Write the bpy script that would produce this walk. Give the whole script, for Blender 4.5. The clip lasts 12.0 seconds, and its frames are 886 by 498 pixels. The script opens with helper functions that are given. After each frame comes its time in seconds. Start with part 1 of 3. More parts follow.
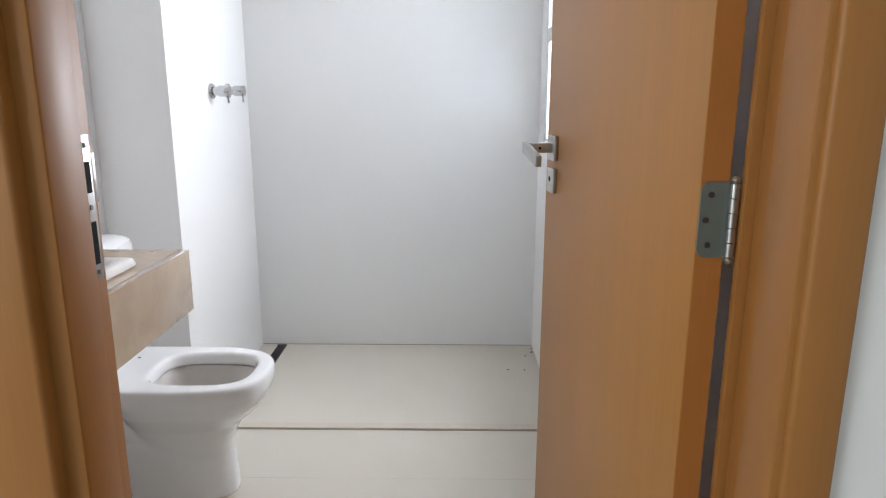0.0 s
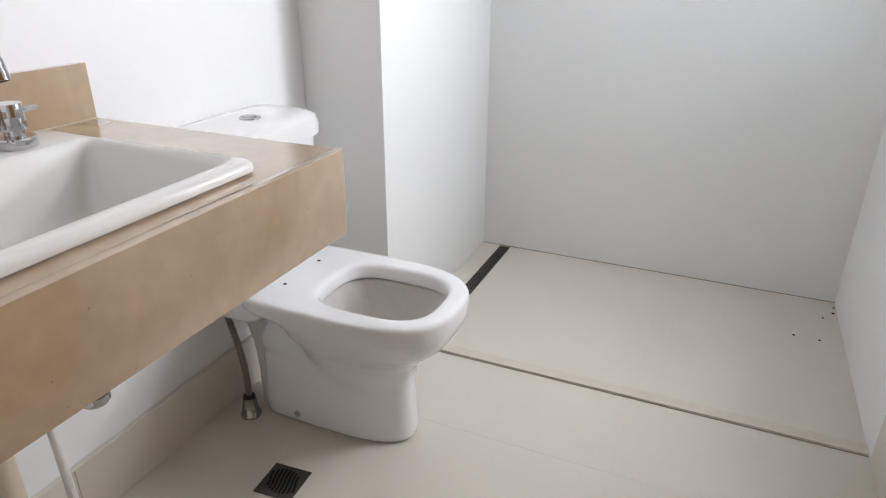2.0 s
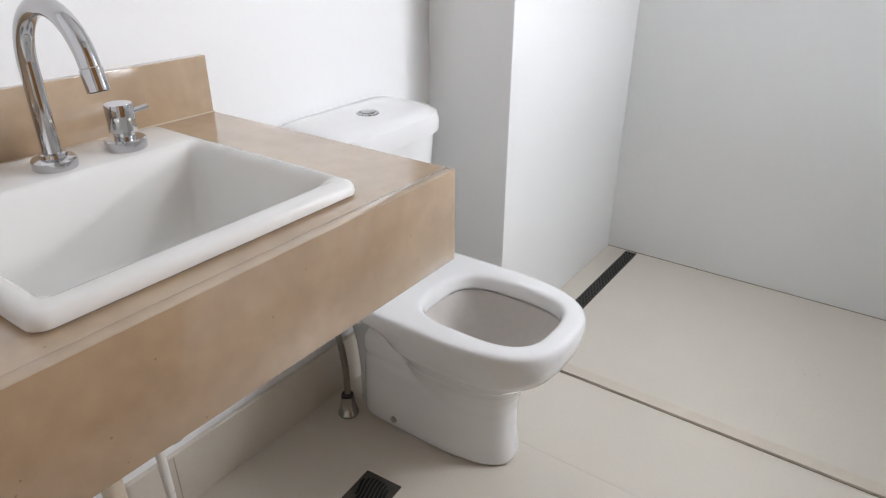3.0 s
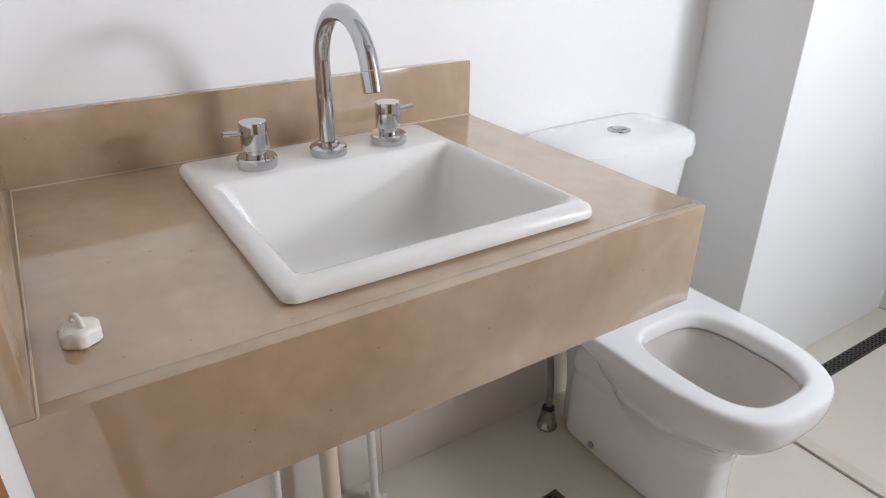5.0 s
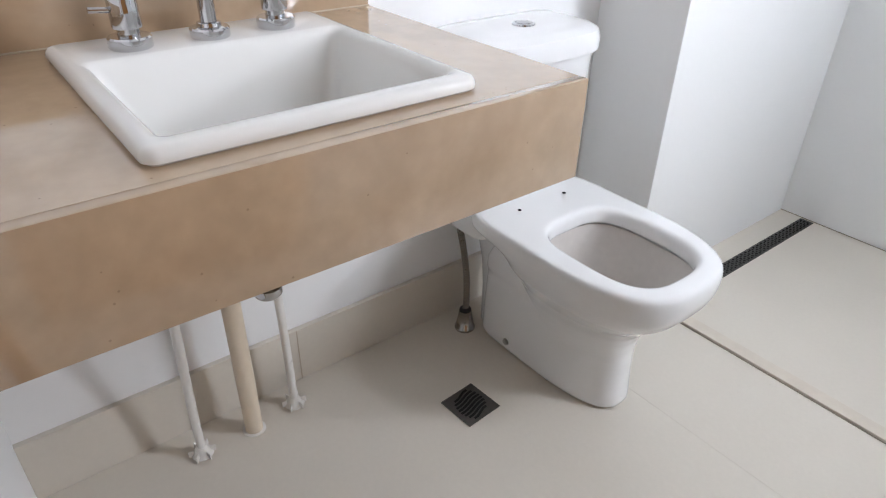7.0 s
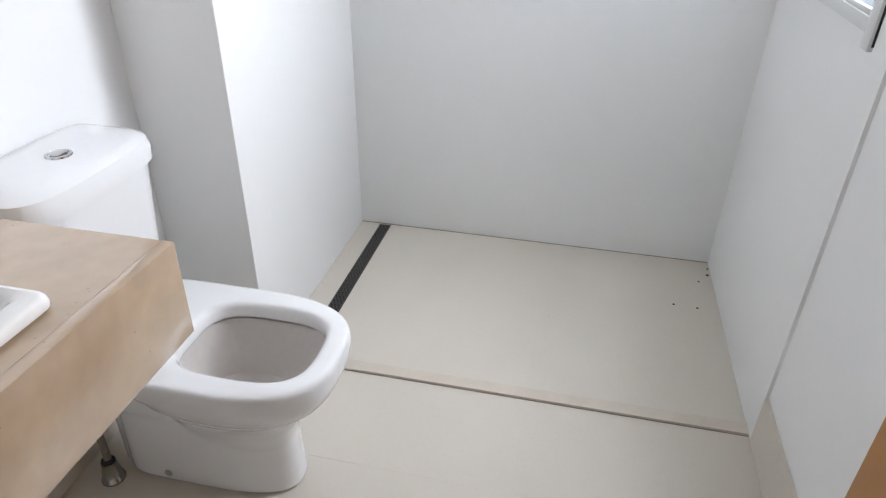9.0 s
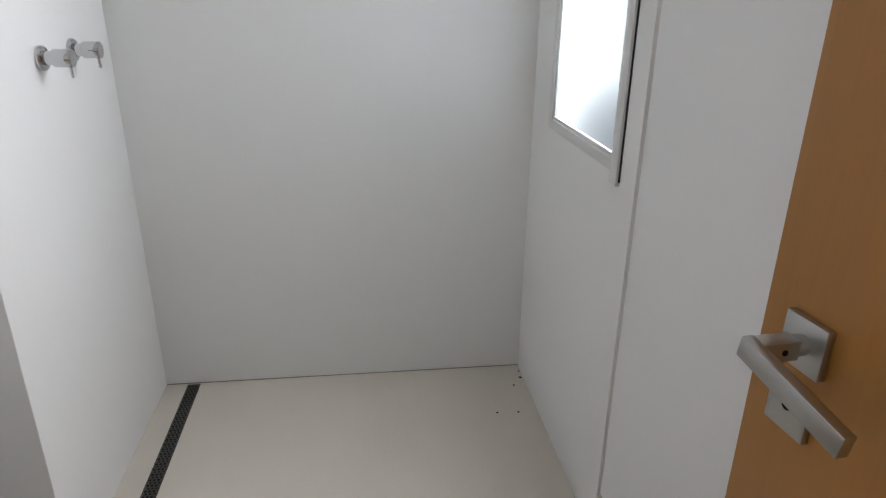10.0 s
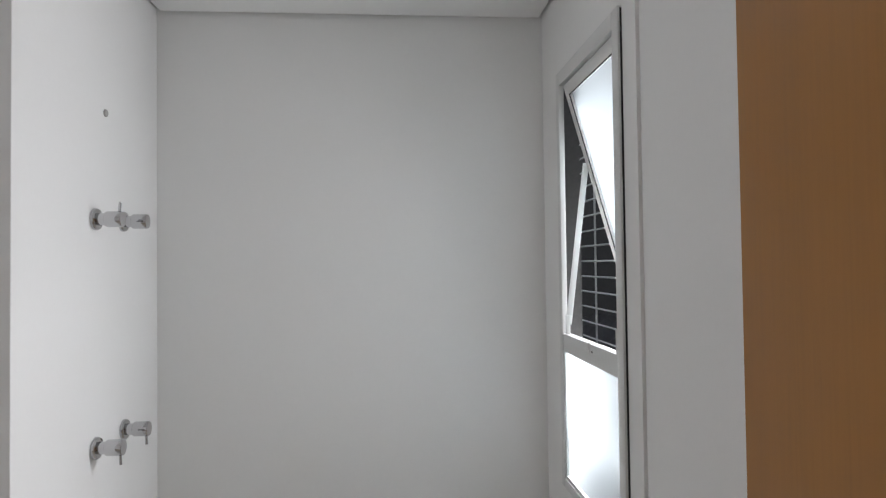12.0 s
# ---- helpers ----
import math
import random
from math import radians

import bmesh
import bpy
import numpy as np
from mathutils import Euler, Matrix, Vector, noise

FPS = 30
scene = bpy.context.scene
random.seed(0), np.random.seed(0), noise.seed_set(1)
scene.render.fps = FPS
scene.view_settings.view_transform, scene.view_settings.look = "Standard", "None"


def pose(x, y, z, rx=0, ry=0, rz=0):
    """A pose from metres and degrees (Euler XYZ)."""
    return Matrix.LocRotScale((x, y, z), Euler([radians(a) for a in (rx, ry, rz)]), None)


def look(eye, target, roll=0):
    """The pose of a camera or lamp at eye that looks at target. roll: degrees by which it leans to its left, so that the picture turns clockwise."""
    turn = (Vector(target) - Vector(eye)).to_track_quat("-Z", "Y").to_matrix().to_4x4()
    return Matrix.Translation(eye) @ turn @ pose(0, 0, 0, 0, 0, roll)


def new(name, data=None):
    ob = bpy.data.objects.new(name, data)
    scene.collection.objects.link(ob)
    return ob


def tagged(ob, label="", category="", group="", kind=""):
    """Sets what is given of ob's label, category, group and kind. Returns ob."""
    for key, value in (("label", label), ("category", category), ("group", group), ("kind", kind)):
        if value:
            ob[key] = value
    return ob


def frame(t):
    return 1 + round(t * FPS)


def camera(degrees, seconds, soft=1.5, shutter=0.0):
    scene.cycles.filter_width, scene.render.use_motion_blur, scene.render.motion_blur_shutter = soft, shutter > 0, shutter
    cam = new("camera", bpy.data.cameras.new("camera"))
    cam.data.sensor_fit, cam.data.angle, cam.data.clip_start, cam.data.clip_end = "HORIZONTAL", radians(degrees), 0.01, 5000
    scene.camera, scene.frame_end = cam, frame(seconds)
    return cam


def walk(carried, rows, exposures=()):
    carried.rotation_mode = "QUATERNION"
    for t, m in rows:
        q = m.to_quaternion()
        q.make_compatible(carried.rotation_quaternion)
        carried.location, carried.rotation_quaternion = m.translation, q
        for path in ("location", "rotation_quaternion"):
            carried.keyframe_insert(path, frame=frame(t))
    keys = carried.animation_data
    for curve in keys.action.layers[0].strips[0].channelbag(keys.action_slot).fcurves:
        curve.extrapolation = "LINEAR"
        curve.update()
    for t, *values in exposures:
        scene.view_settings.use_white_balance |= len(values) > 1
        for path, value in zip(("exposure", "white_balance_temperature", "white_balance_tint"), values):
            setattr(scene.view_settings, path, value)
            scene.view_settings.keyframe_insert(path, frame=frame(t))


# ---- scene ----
cam = camera(68.5, 12.0, soft=1.2)
PATH = [
    (0, (0.026, 0.094, 1.238), (0.005, 2.044, 0.797), 0.1),
    (0.5, (0.054, 0.285, 1.217), (-0.212, 2.173, 0.611), 0.5),
    (1, (0.052, 0.464, 1.197), (-0.374, 2.279, 0.472), 0.4),
    (1.5, (0.033, 0.621, 1.191), (-0.565, 2.37, 0.428), 0.5),
    (2, (-0.029, 0.736, 1.178), (-0.762, 2.408, 0.362), 0.2),
    (2.5, (-0.075, 0.824, 1.185), (-0.918, 2.413, 0.31), 0.5),
    (3, (-0.093, 0.88, 1.215), (-1.126, 2.34, 0.319), 0.2),
    (3.5, (-0.124, 0.889, 1.234), (-1.351, 2.188, 0.337), 0.3),
    (5.5, (-0.09, 0.9, 1.229), (-1.612, 1.832, 0.328), 0.1),
    (6, (-0.038, 0.909, 1.187), (-1.54, 1.839, 0.25), 0.2),
    (6.5, (-0.018, 0.915, 1.16), (-1.472, 1.846, 0.151), 0.4),
    (8.5, (-0.114, 0.992, 1.216), (-0.67, 2.568, 0.117), 0.9),
    (9, (-0.101, 0.989, 1.335), (-0.46, 2.664, 0.302), 0.9),
    (9.5, (-0.128, 1.017, 1.404), (-0.205, 2.821, 0.545), 0.8),
    (10, (-0.161, 1.01, 1.446), (0.077, 2.854, 0.709), 0.7),
    (10.5, (-0.185, 0.975, 1.519), (0.192, 2.886, 1.064), 0.5),
    (11, (-0.154, 0.993, 1.592), (0.264, 2.944, 1.451), -0.1),
    (11.5, (-0.131, 0.963, 1.706), (0.282, 2.92, 1.718), -0.4),
    (12, (-0.124, 0.906, 1.778), (0.039, 2.898, 1.827), -0.7),
]
walk(cam, [(t, look(eye, target, roll)) for t, eye, target, roll in PATH],
     exposures=[
         (0.0, 0.36, 6100, 10), (1.0, 0.36, 6250, 10), (2.5, 0.29, 6250, 10), (3.5, 0.24, 6200, 10), (5.5, 0.31, 6100, 10), (6.5, 0.41, 6000, 10),
         (8.5, 0.42, 6050, 10), (9.0, 0.38, 6050, 10), (9.5, 0.16, 6300, 10), (10.5, -0.68, 6350, 10), (11.0, -0.70, 6150, 10), (12.0, -0.66, 6450, 10)])

# ---- light ----
world = bpy.data.worlds.new("sky")
scene.world = world
world.use_nodes = True
wn = world.node_tree.nodes
sky = wn.new("ShaderNodeTexSky")
sky.sky_type, sky.sun_disc = "NISHITA", False
sky.sun_elevation, sky.sun_rotation = radians(50), radians(200)
haze = wn.new("ShaderNodeHueSaturation")
haze.inputs["Saturation"].default_value = 0.35
world.node_tree.links.new(sky.outputs[0], haze.inputs["Color"])
world.node_tree.links.new(haze.outputs[0], wn["Background"].inputs[0])
wn["Background"].inputs[1].default_value = 0.15


def area_lamp(name, m, sx, sy, watts, colour, spread=180):
    data = bpy.data.lights.new(name, "AREA")
    data.shape, data.size, data.size_y, data.energy, data.color = "RECTANGLE", sx, sy, watts, colour
    ob = new(name, data)
    ob.matrix_basis = m
    data.spread = radians(spread)
    return ob


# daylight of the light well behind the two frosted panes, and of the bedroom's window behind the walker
area_lamp("window_light_lower", look((0.655, 3.08, 1.22), (-0.045, 1.88, 1.02)), 0.42, 0.50, 49.0, (0.99, 0.976, 1.0), 160)
area_lamp("window_light_upper", look((0.74, 2.88, 1.94), (-0.46, 1.88, 1.42)), 0.46, 0.74, 23.0, (0.99, 0.976, 1.0), 165)
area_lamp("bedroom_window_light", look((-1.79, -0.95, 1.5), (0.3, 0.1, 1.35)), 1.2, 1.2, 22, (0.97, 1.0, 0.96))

# ---- materials ----


def material(name, colour, rough, metal=0.0, grain=None, var=0.06, fine=None, bump=0.0, bump_scale=200.0, coat=0.0, spec=0.5, rvar=0.06, stretch=(1, 1, 1)):
    """A principled material whose colour and gloss vary at two scales."""
    m = bpy.data.materials.new(name)
    m.use_nodes = True
    n, l = m.node_tree.nodes, m.node_tree.links
    p = n["Principled BSDF"]
    p.inputs["Metallic"].default_value = metal
    p.inputs["Coat Weight"].default_value = coat
    p.inputs["Coat Roughness"].default_value = 0.06
    p.inputs["Specular IOR Level"].default_value = spec
    tc = n.new("ShaderNodeTexCoord")
    mp = n.new("ShaderNodeMapping")
    mp.inputs["Scale"].default_value = stretch
    l.new(tc.outputs["Object"], mp.inputs[0])
    big = n.new("ShaderNodeTexNoise")
    big.inputs["Scale"].default_value, big.inputs["Detail"].default_value = grain or 2.2, 5
    small = n.new("ShaderNodeTexNoise")
    small.inputs["Scale"].default_value, small.inputs["Detail"].default_value = fine or 60.0, 4
    l.new(mp.outputs[0], big.inputs[0])
    l.new(mp.outputs[0], small.inputs[0])
    mix = n.new("ShaderNodeMix")
    mix.data_type = "FLOAT"
    mix.inputs[0].default_value = 0.4
    l.new(big.outputs[0], mix.inputs[2])
    l.new(small.outputs[0], mix.inputs[3])
    ramp = n.new("ShaderNodeValToRGB")
    ramp.color_ramp.elements[0].position, ramp.color_ramp.elements[1].position = 0.3, 0.7
    ramp.color_ramp.elements[0].color = (*[c * (1 - var) for c in colour], 1)
    ramp.color_ramp.elements[1].color = (*[min(1.0, c * (1 + var)) for c in colour], 1)
    l.new(mix.outputs[0], ramp.inputs[0])
    l.new(ramp.outputs[0], p.inputs["Base Color"])
    mr = n.new("ShaderNodeMapRange")
    mr.inputs["From Min"].default_value, mr.inputs["From Max"].default_value = 0.3, 0.7
    mr.inputs["To Min"].default_value, mr.inputs["To Max"].default_value = max(0.02, rough - rvar), min(1.0, rough + rvar)
    l.new(mix.outputs[0], mr.inputs[0])
    l.new(mr.outputs[0], p.inputs["Roughness"])
    if bump:
        b = n.new("ShaderNodeBump")
        b.inputs["Strength"].default_value, b.inputs["Distance"].default_value = bump, 0.002
        bn = n.new("ShaderNodeTexNoise")
        bn.inputs["Scale"].default_value, bn.inputs["Detail"].default_value = bump_scale, 3
        l.new(mp.outputs[0], bn.inputs[0])
        l.new(bn.outputs[0], b.inputs["Height"])
        l.new(b.outputs[0], p.inputs["Normal"])
    return m


def marble_material():
    m = material("cream_marble", (0.475, 0.352, 0.234), 0.055, var=0.10, grain=8.5, fine=34.0, rvar=0.02, bump=0.006, bump_scale=60, spec=0.8, coat=0.7)
    n, l = m.node_tree.nodes, m.node_tree.links
    p = n["Principled BSDF"]
    ramp = p.inputs["Base Color"].links[0].from_node
    tc = [x for x in n if x.bl_idname == "ShaderNodeTexCoord"][0]
    spots = n.new("ShaderNodeTexVoronoi")
    spots.inputs["Scale"].default_value, spots.inputs["Randomness"].default_value = 55.0, 1.0
    l.new(tc.outputs["Object"], spots.inputs[0])
    near = n.new("ShaderNodeMath")
    near.operation, near.inputs[1].default_value = "LESS_THAN", 0.085
    l.new(spots.outputs["Distance"], near.inputs[0])
    few = n.new("ShaderNodeTexNoise")
    few.inputs["Scale"].default_value = 14.0
    l.new(tc.outputs["Object"], few.inputs[0])
    gate = n.new("ShaderNodeMath")
    gate.operation, gate.inputs[1].default_value = "GREATER_THAN", 0.56
    l.new(few.outputs[0], gate.inputs[0])
    both = n.new("ShaderNodeMath")
    both.operation = "MULTIPLY"
    l.new(near.outputs[0], both.inputs[0])
    l.new(gate.outputs[0], both.inputs[1])
    half = n.new("ShaderNodeMath")
    half.operation, half.inputs[1].default_value = "MULTIPLY", 0.40
    l.new(both.outputs[0], half.inputs[0])
    mx = n.new("ShaderNodeMix")
    mx.data_type = "RGBA"
    mx.inputs[7].default_value = (0.16, 0.10, 0.06, 1)
    l.new(half.outputs[0], mx.inputs[0])
    clouds = n.new("ShaderNodeTexNoise")
    clouds.inputs["Scale"].default_value, clouds.inputs["Detail"].default_value, clouds.inputs["Distortion"].default_value = 4.2, 7.0, 0.6
    l.new(tc.outputs["Object"], clouds.inputs[0])
    depth = n.new("ShaderNodeMapRange")
    depth.inputs["From Min"].default_value, depth.inputs["From Max"].default_value = 0.44, 0.66
    depth.inputs["To Max"].default_value = 0.60
    l.new(clouds.outputs[0], depth.inputs[0])
    veil = n.new("ShaderNodeMix")
    veil.data_type = "RGBA"
    veil.inputs[7].default_value = (0.33, 0.222, 0.132, 1)
    l.new(depth.outputs[0], veil.inputs[0])
    l.new(ramp.outputs[0], veil.inputs[6])
    l.new(veil.outputs[2], mx.inputs[6])
    l.new(mx.outputs[2], p.inputs["Base Color"])
    return m


def frosted_material():
    m = bpy.data.materials.new("frosted_glass")
    m.use_nodes = True
    n, l = m.node_tree.nodes, m.node_tree.links
    n.remove(n["Principled BSDF"])
    out = n["Material Output"]
    tr = n.new("ShaderNodeBsdfTranslucent")
    gl = n.new("ShaderNodeBsdfGlossy")
    mx = n.new("ShaderNodeMixShader")
    no = n.new("ShaderNodeTexNoise")
    no.inputs["Scale"].default_value = 500.0
    bp = n.new("ShaderNodeBump")
    bp.inputs["Strength"].default_value, bp.inputs["Distance"].default_value = 0.2, 0.001
    l.new(no.outputs[0], bp.inputs["Height"])
    l.new(bp.outputs[0], gl.inputs["Normal"])
    tr.inputs[0].default_value = (0.30, 0.325, 0.335, 1)
    gl.inputs["Roughness"].default_value = 0.35
    mx.inputs[0].default_value = 0.05
    l.new(tr.outputs[0], mx.inputs[1])
    l.new(gl.outputs[0], mx.inputs[2])
    l.new(mx.outputs[0], out.inputs[0])
    return m


PAINT = material("white_wall_paint", (0.87, 0.87, 0.865), 0.5, var=0.012, bump=0.05, bump_scale=140, spec=0.35)
SHOWER = material("white_shower_wall", (0.86, 0.86, 0.85), 0.55, var=0.012, bump=0.03, bump_scale=60, spec=0.3)
CEILING = material("matt_ceiling_paint", (0.88, 0.88, 0.87), 0.8, var=0.01, bump=0.04)
TILE = material("beige_porcelain", (0.675, 0.625, 0.545), 0.33, var=0.035, grain=3.0, fine=90, bump=0.02, spec=0.5)
GROUT = material("beige_grout", (0.64, 0.58, 0.49), 0.85, var=0.08, fine=200)
SILL = material("beige_stone_strip", (0.65, 0.585, 0.495), 0.38, var=0.06, grain=9)
MARBLE = marble_material()
CERAMIC = material("white_glazed_ceramic", (0.83, 0.83, 0.825), 0.09, var=0.008, coat=0.3, rvar=0.02)
GREY_GLAZE = material("grey_beige_glaze", (0.60, 0.565, 0.53), 0.4, var=0.06, grain=5.0)
SINK_GLAZE = material("cream_glazed_ceramic", (0.81, 0.80, 0.770), 0.08, var=0.008, coat=0.3, rvar=0.02)
CHROME = material("polished_chrome", (0.54, 0.54, 0.55), 0.07, metal=1.0, var=0.02, rvar=0.02)
SATIN = material("satin_nickel", (0.46, 0.455, 0.44), 0.34, metal=1.0, var=0.04, fine=120)
HINGE = material("grey_hinge_steel", (0.17, 0.205, 0.195), 0.42, metal=0.35, var=0.06)
DARK_STEEL = material("dark_stained_steel", (0.11, 0.105, 0.095), 0.42, metal=0.7, var=0.25, fine=140)
PLATE_STEEL = material("worn_drain_steel", (0.11, 0.105, 0.095), 0.36, metal=0.85, var=0.2, fine=140)
HOSE = material("tarnished_braided_hose", (0.24, 0.215, 0.18), 0.3, metal=0.7, var=0.2, fine=300)
DRAIN_STEEL = material("dark_drain_steel", (0.075, 0.072, 0.066), 0.5, metal=0.5, var=0.2, fine=140)
CUP = material("tarnished_nickel", (0.38, 0.365, 0.34), 0.18, metal=1.0, var=0.12)
BLACK = material("black_gap", (0.010, 0.010, 0.010), 0.8, spec=0.15)
WOOD = material("honey_wood_veneer", (0.38, 0.170, 0.036), 0.42, var=0.09, grain=1.2, fine=16, rvar=0.03, bump=0.006, bump_scale=60, spec=0.42, stretch=(14, 14, 0.5))
WOOD_FRAME = material("honey_wood_frame", (0.335, 0.142, 0.031), 0.46, var=0.09, grain=1.2, fine=16, rvar=0.04, bump=0.01, bump_scale=60, spec=0.45, stretch=(14, 14, 0.5))
WOOD_DARK = material("stained_wood_edge", (0.42, 0.165, 0.040), 0.4, var=0.07, grain=1.4, fine=22, stretch=(14, 14, 0.55))
ALU = material("white_painted_aluminium", (0.72, 0.73, 0.72), 0.35, var=0.02)
RUBBER = material("black_gasket", (0.02, 0.02, 0.022), 0.6)
GLASS = frosted_material()
PVC = material("ivory_pvc", (0.72, 0.62, 0.48), 0.4, var=0.04)
NYLON = material("milky_plastic", (0.78, 0.76, 0.72), 0.3, var=0.04, coat=0.2)
OUTSIDE = material("grey_rough_render", (0.085, 0.085, 0.085), 0.9, var=0.25, grain=1.5, bump=0.3)
TARP = material("dark_plastic_sheet", (0.06, 0.058, 0.06), 0.35, var=0.3)
WIRE = material("white_coated_wire", (0.85, 0.85, 0.84), 0.4)
JOINT = material("brown_joint", (0.29, 0.25, 0.20), 0.8, var=0.2)
SEALANT = material("cream_sealant", (0.48, 0.39, 0.285), 0.5)
RED = material("red_plastic", (0.6, 0.03, 0.02), 0.4)

# ---- building tools ----


def thing(name, at, label, category, group="", kind=""):
    ob = new(name)
    ob.empty_display_size = 0.05
    ob.matrix_basis = Matrix.Translation(at)
    return tagged(ob, label, category, group, kind)


def part(name, bm, mat, parent=None, label="", smooth=True):
    """Link a bmesh that is drawn in world places as one mesh object."""
    me = bpy.data.meshes.new(name)
    bmesh.ops.recalc_face_normals(bm, faces=bm.faces)
    bm.to_mesh(me)
    bm.free()
    me.materials.append(mat)
    if smooth:
        me.shade_smooth()
        me.set_sharp_from_angle(angle=radians(38))
    ob = new(name, me)
    if parent:
        ob.parent = parent
        if parent.type == "EMPTY":
            ob.matrix_parent_inverse = parent.matrix_basis.inverted()
    return tagged(ob, label)


def structure(name, bm, mat, label, category, smooth=False):
    return tagged(part(name, bm, mat, None, label, smooth), label, category, "", "structure")


def box(x0, x1, y0, y1, z0, z1, bevel=0.0, segments=2):
    bm = bmesh.new()
    m = Matrix.Translation(((x0 + x1) / 2, (y0 + y1) / 2, (z0 + z1) / 2)) @ Matrix.Diagonal((x1 - x0, y1 - y0, z1 - z0, 1))
    bmesh.ops.create_cube(bm, size=1, matrix=m)
    if bevel:
        bmesh.ops.bevel(bm, geom=bm.edges[:], offset=bevel, segments=segments, profile=0.5, affect="EDGES")
    return bm


def joined(*bms):
    out = bmesh.new()
    for b in bms:
        me = bpy.data.meshes.new("tmp")
        b.to_mesh(me)
        b.free()
        out.from_mesh(me)
        bpy.data.meshes.remove(me)
    return out


def turned(bm, m):
    bmesh.ops.transform(bm, matrix=m, verts=bm.verts)
    return bm


def lathe(profile, segments=40):
    """A solid of revolution about z from (radius, height) pairs."""
    bm = bmesh.new()
    rings = []
    for r, z in profile:
        if r < 1e-6:
            rings.append([bm.verts.new((0, 0, z))])
        else:
            rings.append([bm.verts.new((r * math.cos(2 * math.pi * i / segments), r * math.sin(2 * math.pi * i / segments), z)) for i in range(segments)])
    for a, b in zip(rings, rings[1:]):
        for i in range(segments):
            j = (i + 1) % segments
            if len(a) == 1 and len(b) > 1:
                bm.faces.new((a[0], b[i], b[j]))
            elif len(b) == 1 and len(a) > 1:
                bm.faces.new((a[i], a[j], b[0]))
            elif len(a) > 1:
                bm.faces.new((a[i], a[j], b[j], b[i]))
    return bm


def tube(points, radius, segments=20, ripple=0.0, pitch=0.004):
    """A round bar along a polyline; ripple gives the rings of a flexible hose."""
    bm = bmesh.new()
    pts = [Vector(p) for p in points]
    rings, side, run = [], None, 0.0
    for i, p in enumerate(pts):
        d = (pts[min(i + 1, len(pts) - 1)] - pts[max(i - 1, 0)]).normalized()
        if side is None:
            side = d.orthogonal().normalized()
        side = (side - d * side.dot(d)).normalized()
        up = d.cross(side)
        if i:
            run += (p - pts[i - 1]).length
        r = radius + (ripple * math.sin(2 * math.pi * run / pitch) if ripple else 0.0)
        rings.append([bm.verts.new(p + r * (math.cos(2 * math.pi * k / segments) * side + math.sin(2 * math.pi * k / segments) * up)) for k in range(segments)])
    for a, b in zip(rings, rings[1:]):
        for k in range(segments):
            j = (k + 1) % segments
            bm.faces.new((a[k], a[j], b[j], b[k]))
    bm.faces.new(rings[0][::-1])
    bm.faces.new(rings[-1])
    return bm


def bezier(a, b, c, d, n):
    a, b, c, d = Vector(a), Vector(b), Vector(c), Vector(d)
    return [a * (1 - t) ** 3 + b * 3 * t * (1 - t) ** 2 + c * 3 * t * t * (1 - t) + d * t ** 3 for t in [i / n for i in range(n + 1)]]


def oval(x0, x1, y0, y1, z, nf=8.0, nb=8.0, count=96, split=0.5):
    """A ring with square-ish corners; nf and nb set how square its +x and -x ends are."""
    cx, cy, b = x0 + (x1 - x0) * split, (y0 + y1) / 2, (y1 - y0) / 2
    ring = []
    for i in range(count):
        a = 2 * math.pi * i / count
        c, s = math.cos(a), math.sin(a)
        n = nf if c >= 0 else nb
        r = (abs(c) ** n + abs(s) ** n) ** (-1.0 / n)
        ring.append((cx + (x1 - cx if c >= 0 else cx - x0) * c * r, cy + b * s * r, z))
    return ring


def round_rect(x0, x1, y0, y1, z, r, k=7):
    """A rectangle with round corners, all rings with the same number of points."""
    ring = []
    for cx, cy, a0 in ((x1 - r, y1 - r, 0), (x0 + r, y1 - r, 90), (x0 + r, y0 + r, 180), (x1 - r, y0 + r, 270)):
        ring += [(cx + r * math.cos(radians(a0 + 90 * i / k)), cy + r * math.sin(radians(a0 + 90 * i / k)), z) for i in range(k + 1)]
    return ring


def loft(rings, cap0=True, cap1=True):
    bm = bmesh.new()
    vs = [[bm.verts.new(p) for p in ring] for ring in rings]
    n = len(vs[0])
    for a, b in zip(vs, vs[1:]):
        for i in range(n):
            j = (i + 1) % n
            bm.faces.new((a[i], a[j], b[j], b[i]))
    if cap0:
        bm.faces.new(vs[0][::-1])
    if cap1:
        bm.faces.new(vs[-1])
    return bm


# ---- rooms ----
XL, XR, XS = -1.22, 0.464, 0.455      # left wall, right wall, right wall of the shower
YF, YO, YB = 0.82, 0.70, 3.30         # front wall inside and outside, back wall
XP, YP = -0.95, 2.40                  # the boxed-out wall beside the shower
ZC = 2.70
structure("wall_left", box(XL - 0.15, XL, YF, YB, -0.1, ZC + 0.08), PAINT, "smooth white painted bathroom wall", "wall")
structure("wall_boxing", box(XL, XP, YP, YB, -0.1, ZC + 0.08, 0.002), SHOWER, "white boxed-out wall of the shower", "wall")
structure("wall_back", box(XL - 0.15, XS + 0.12, YB, YB + 0.15, -0.1, ZC + 0.08), SHOWER, "plain white back wall of the shower", "wall")
structure("wall_right_dry", box(XR, XR + 0.10, YF, 2.376, -0.1, ZC + 0.08), PAINT, "white painted wall beside the door", "wall")
WY0, WY1, WZ0, WZ1 = 2.475, 3.055, 1.06, 2.40
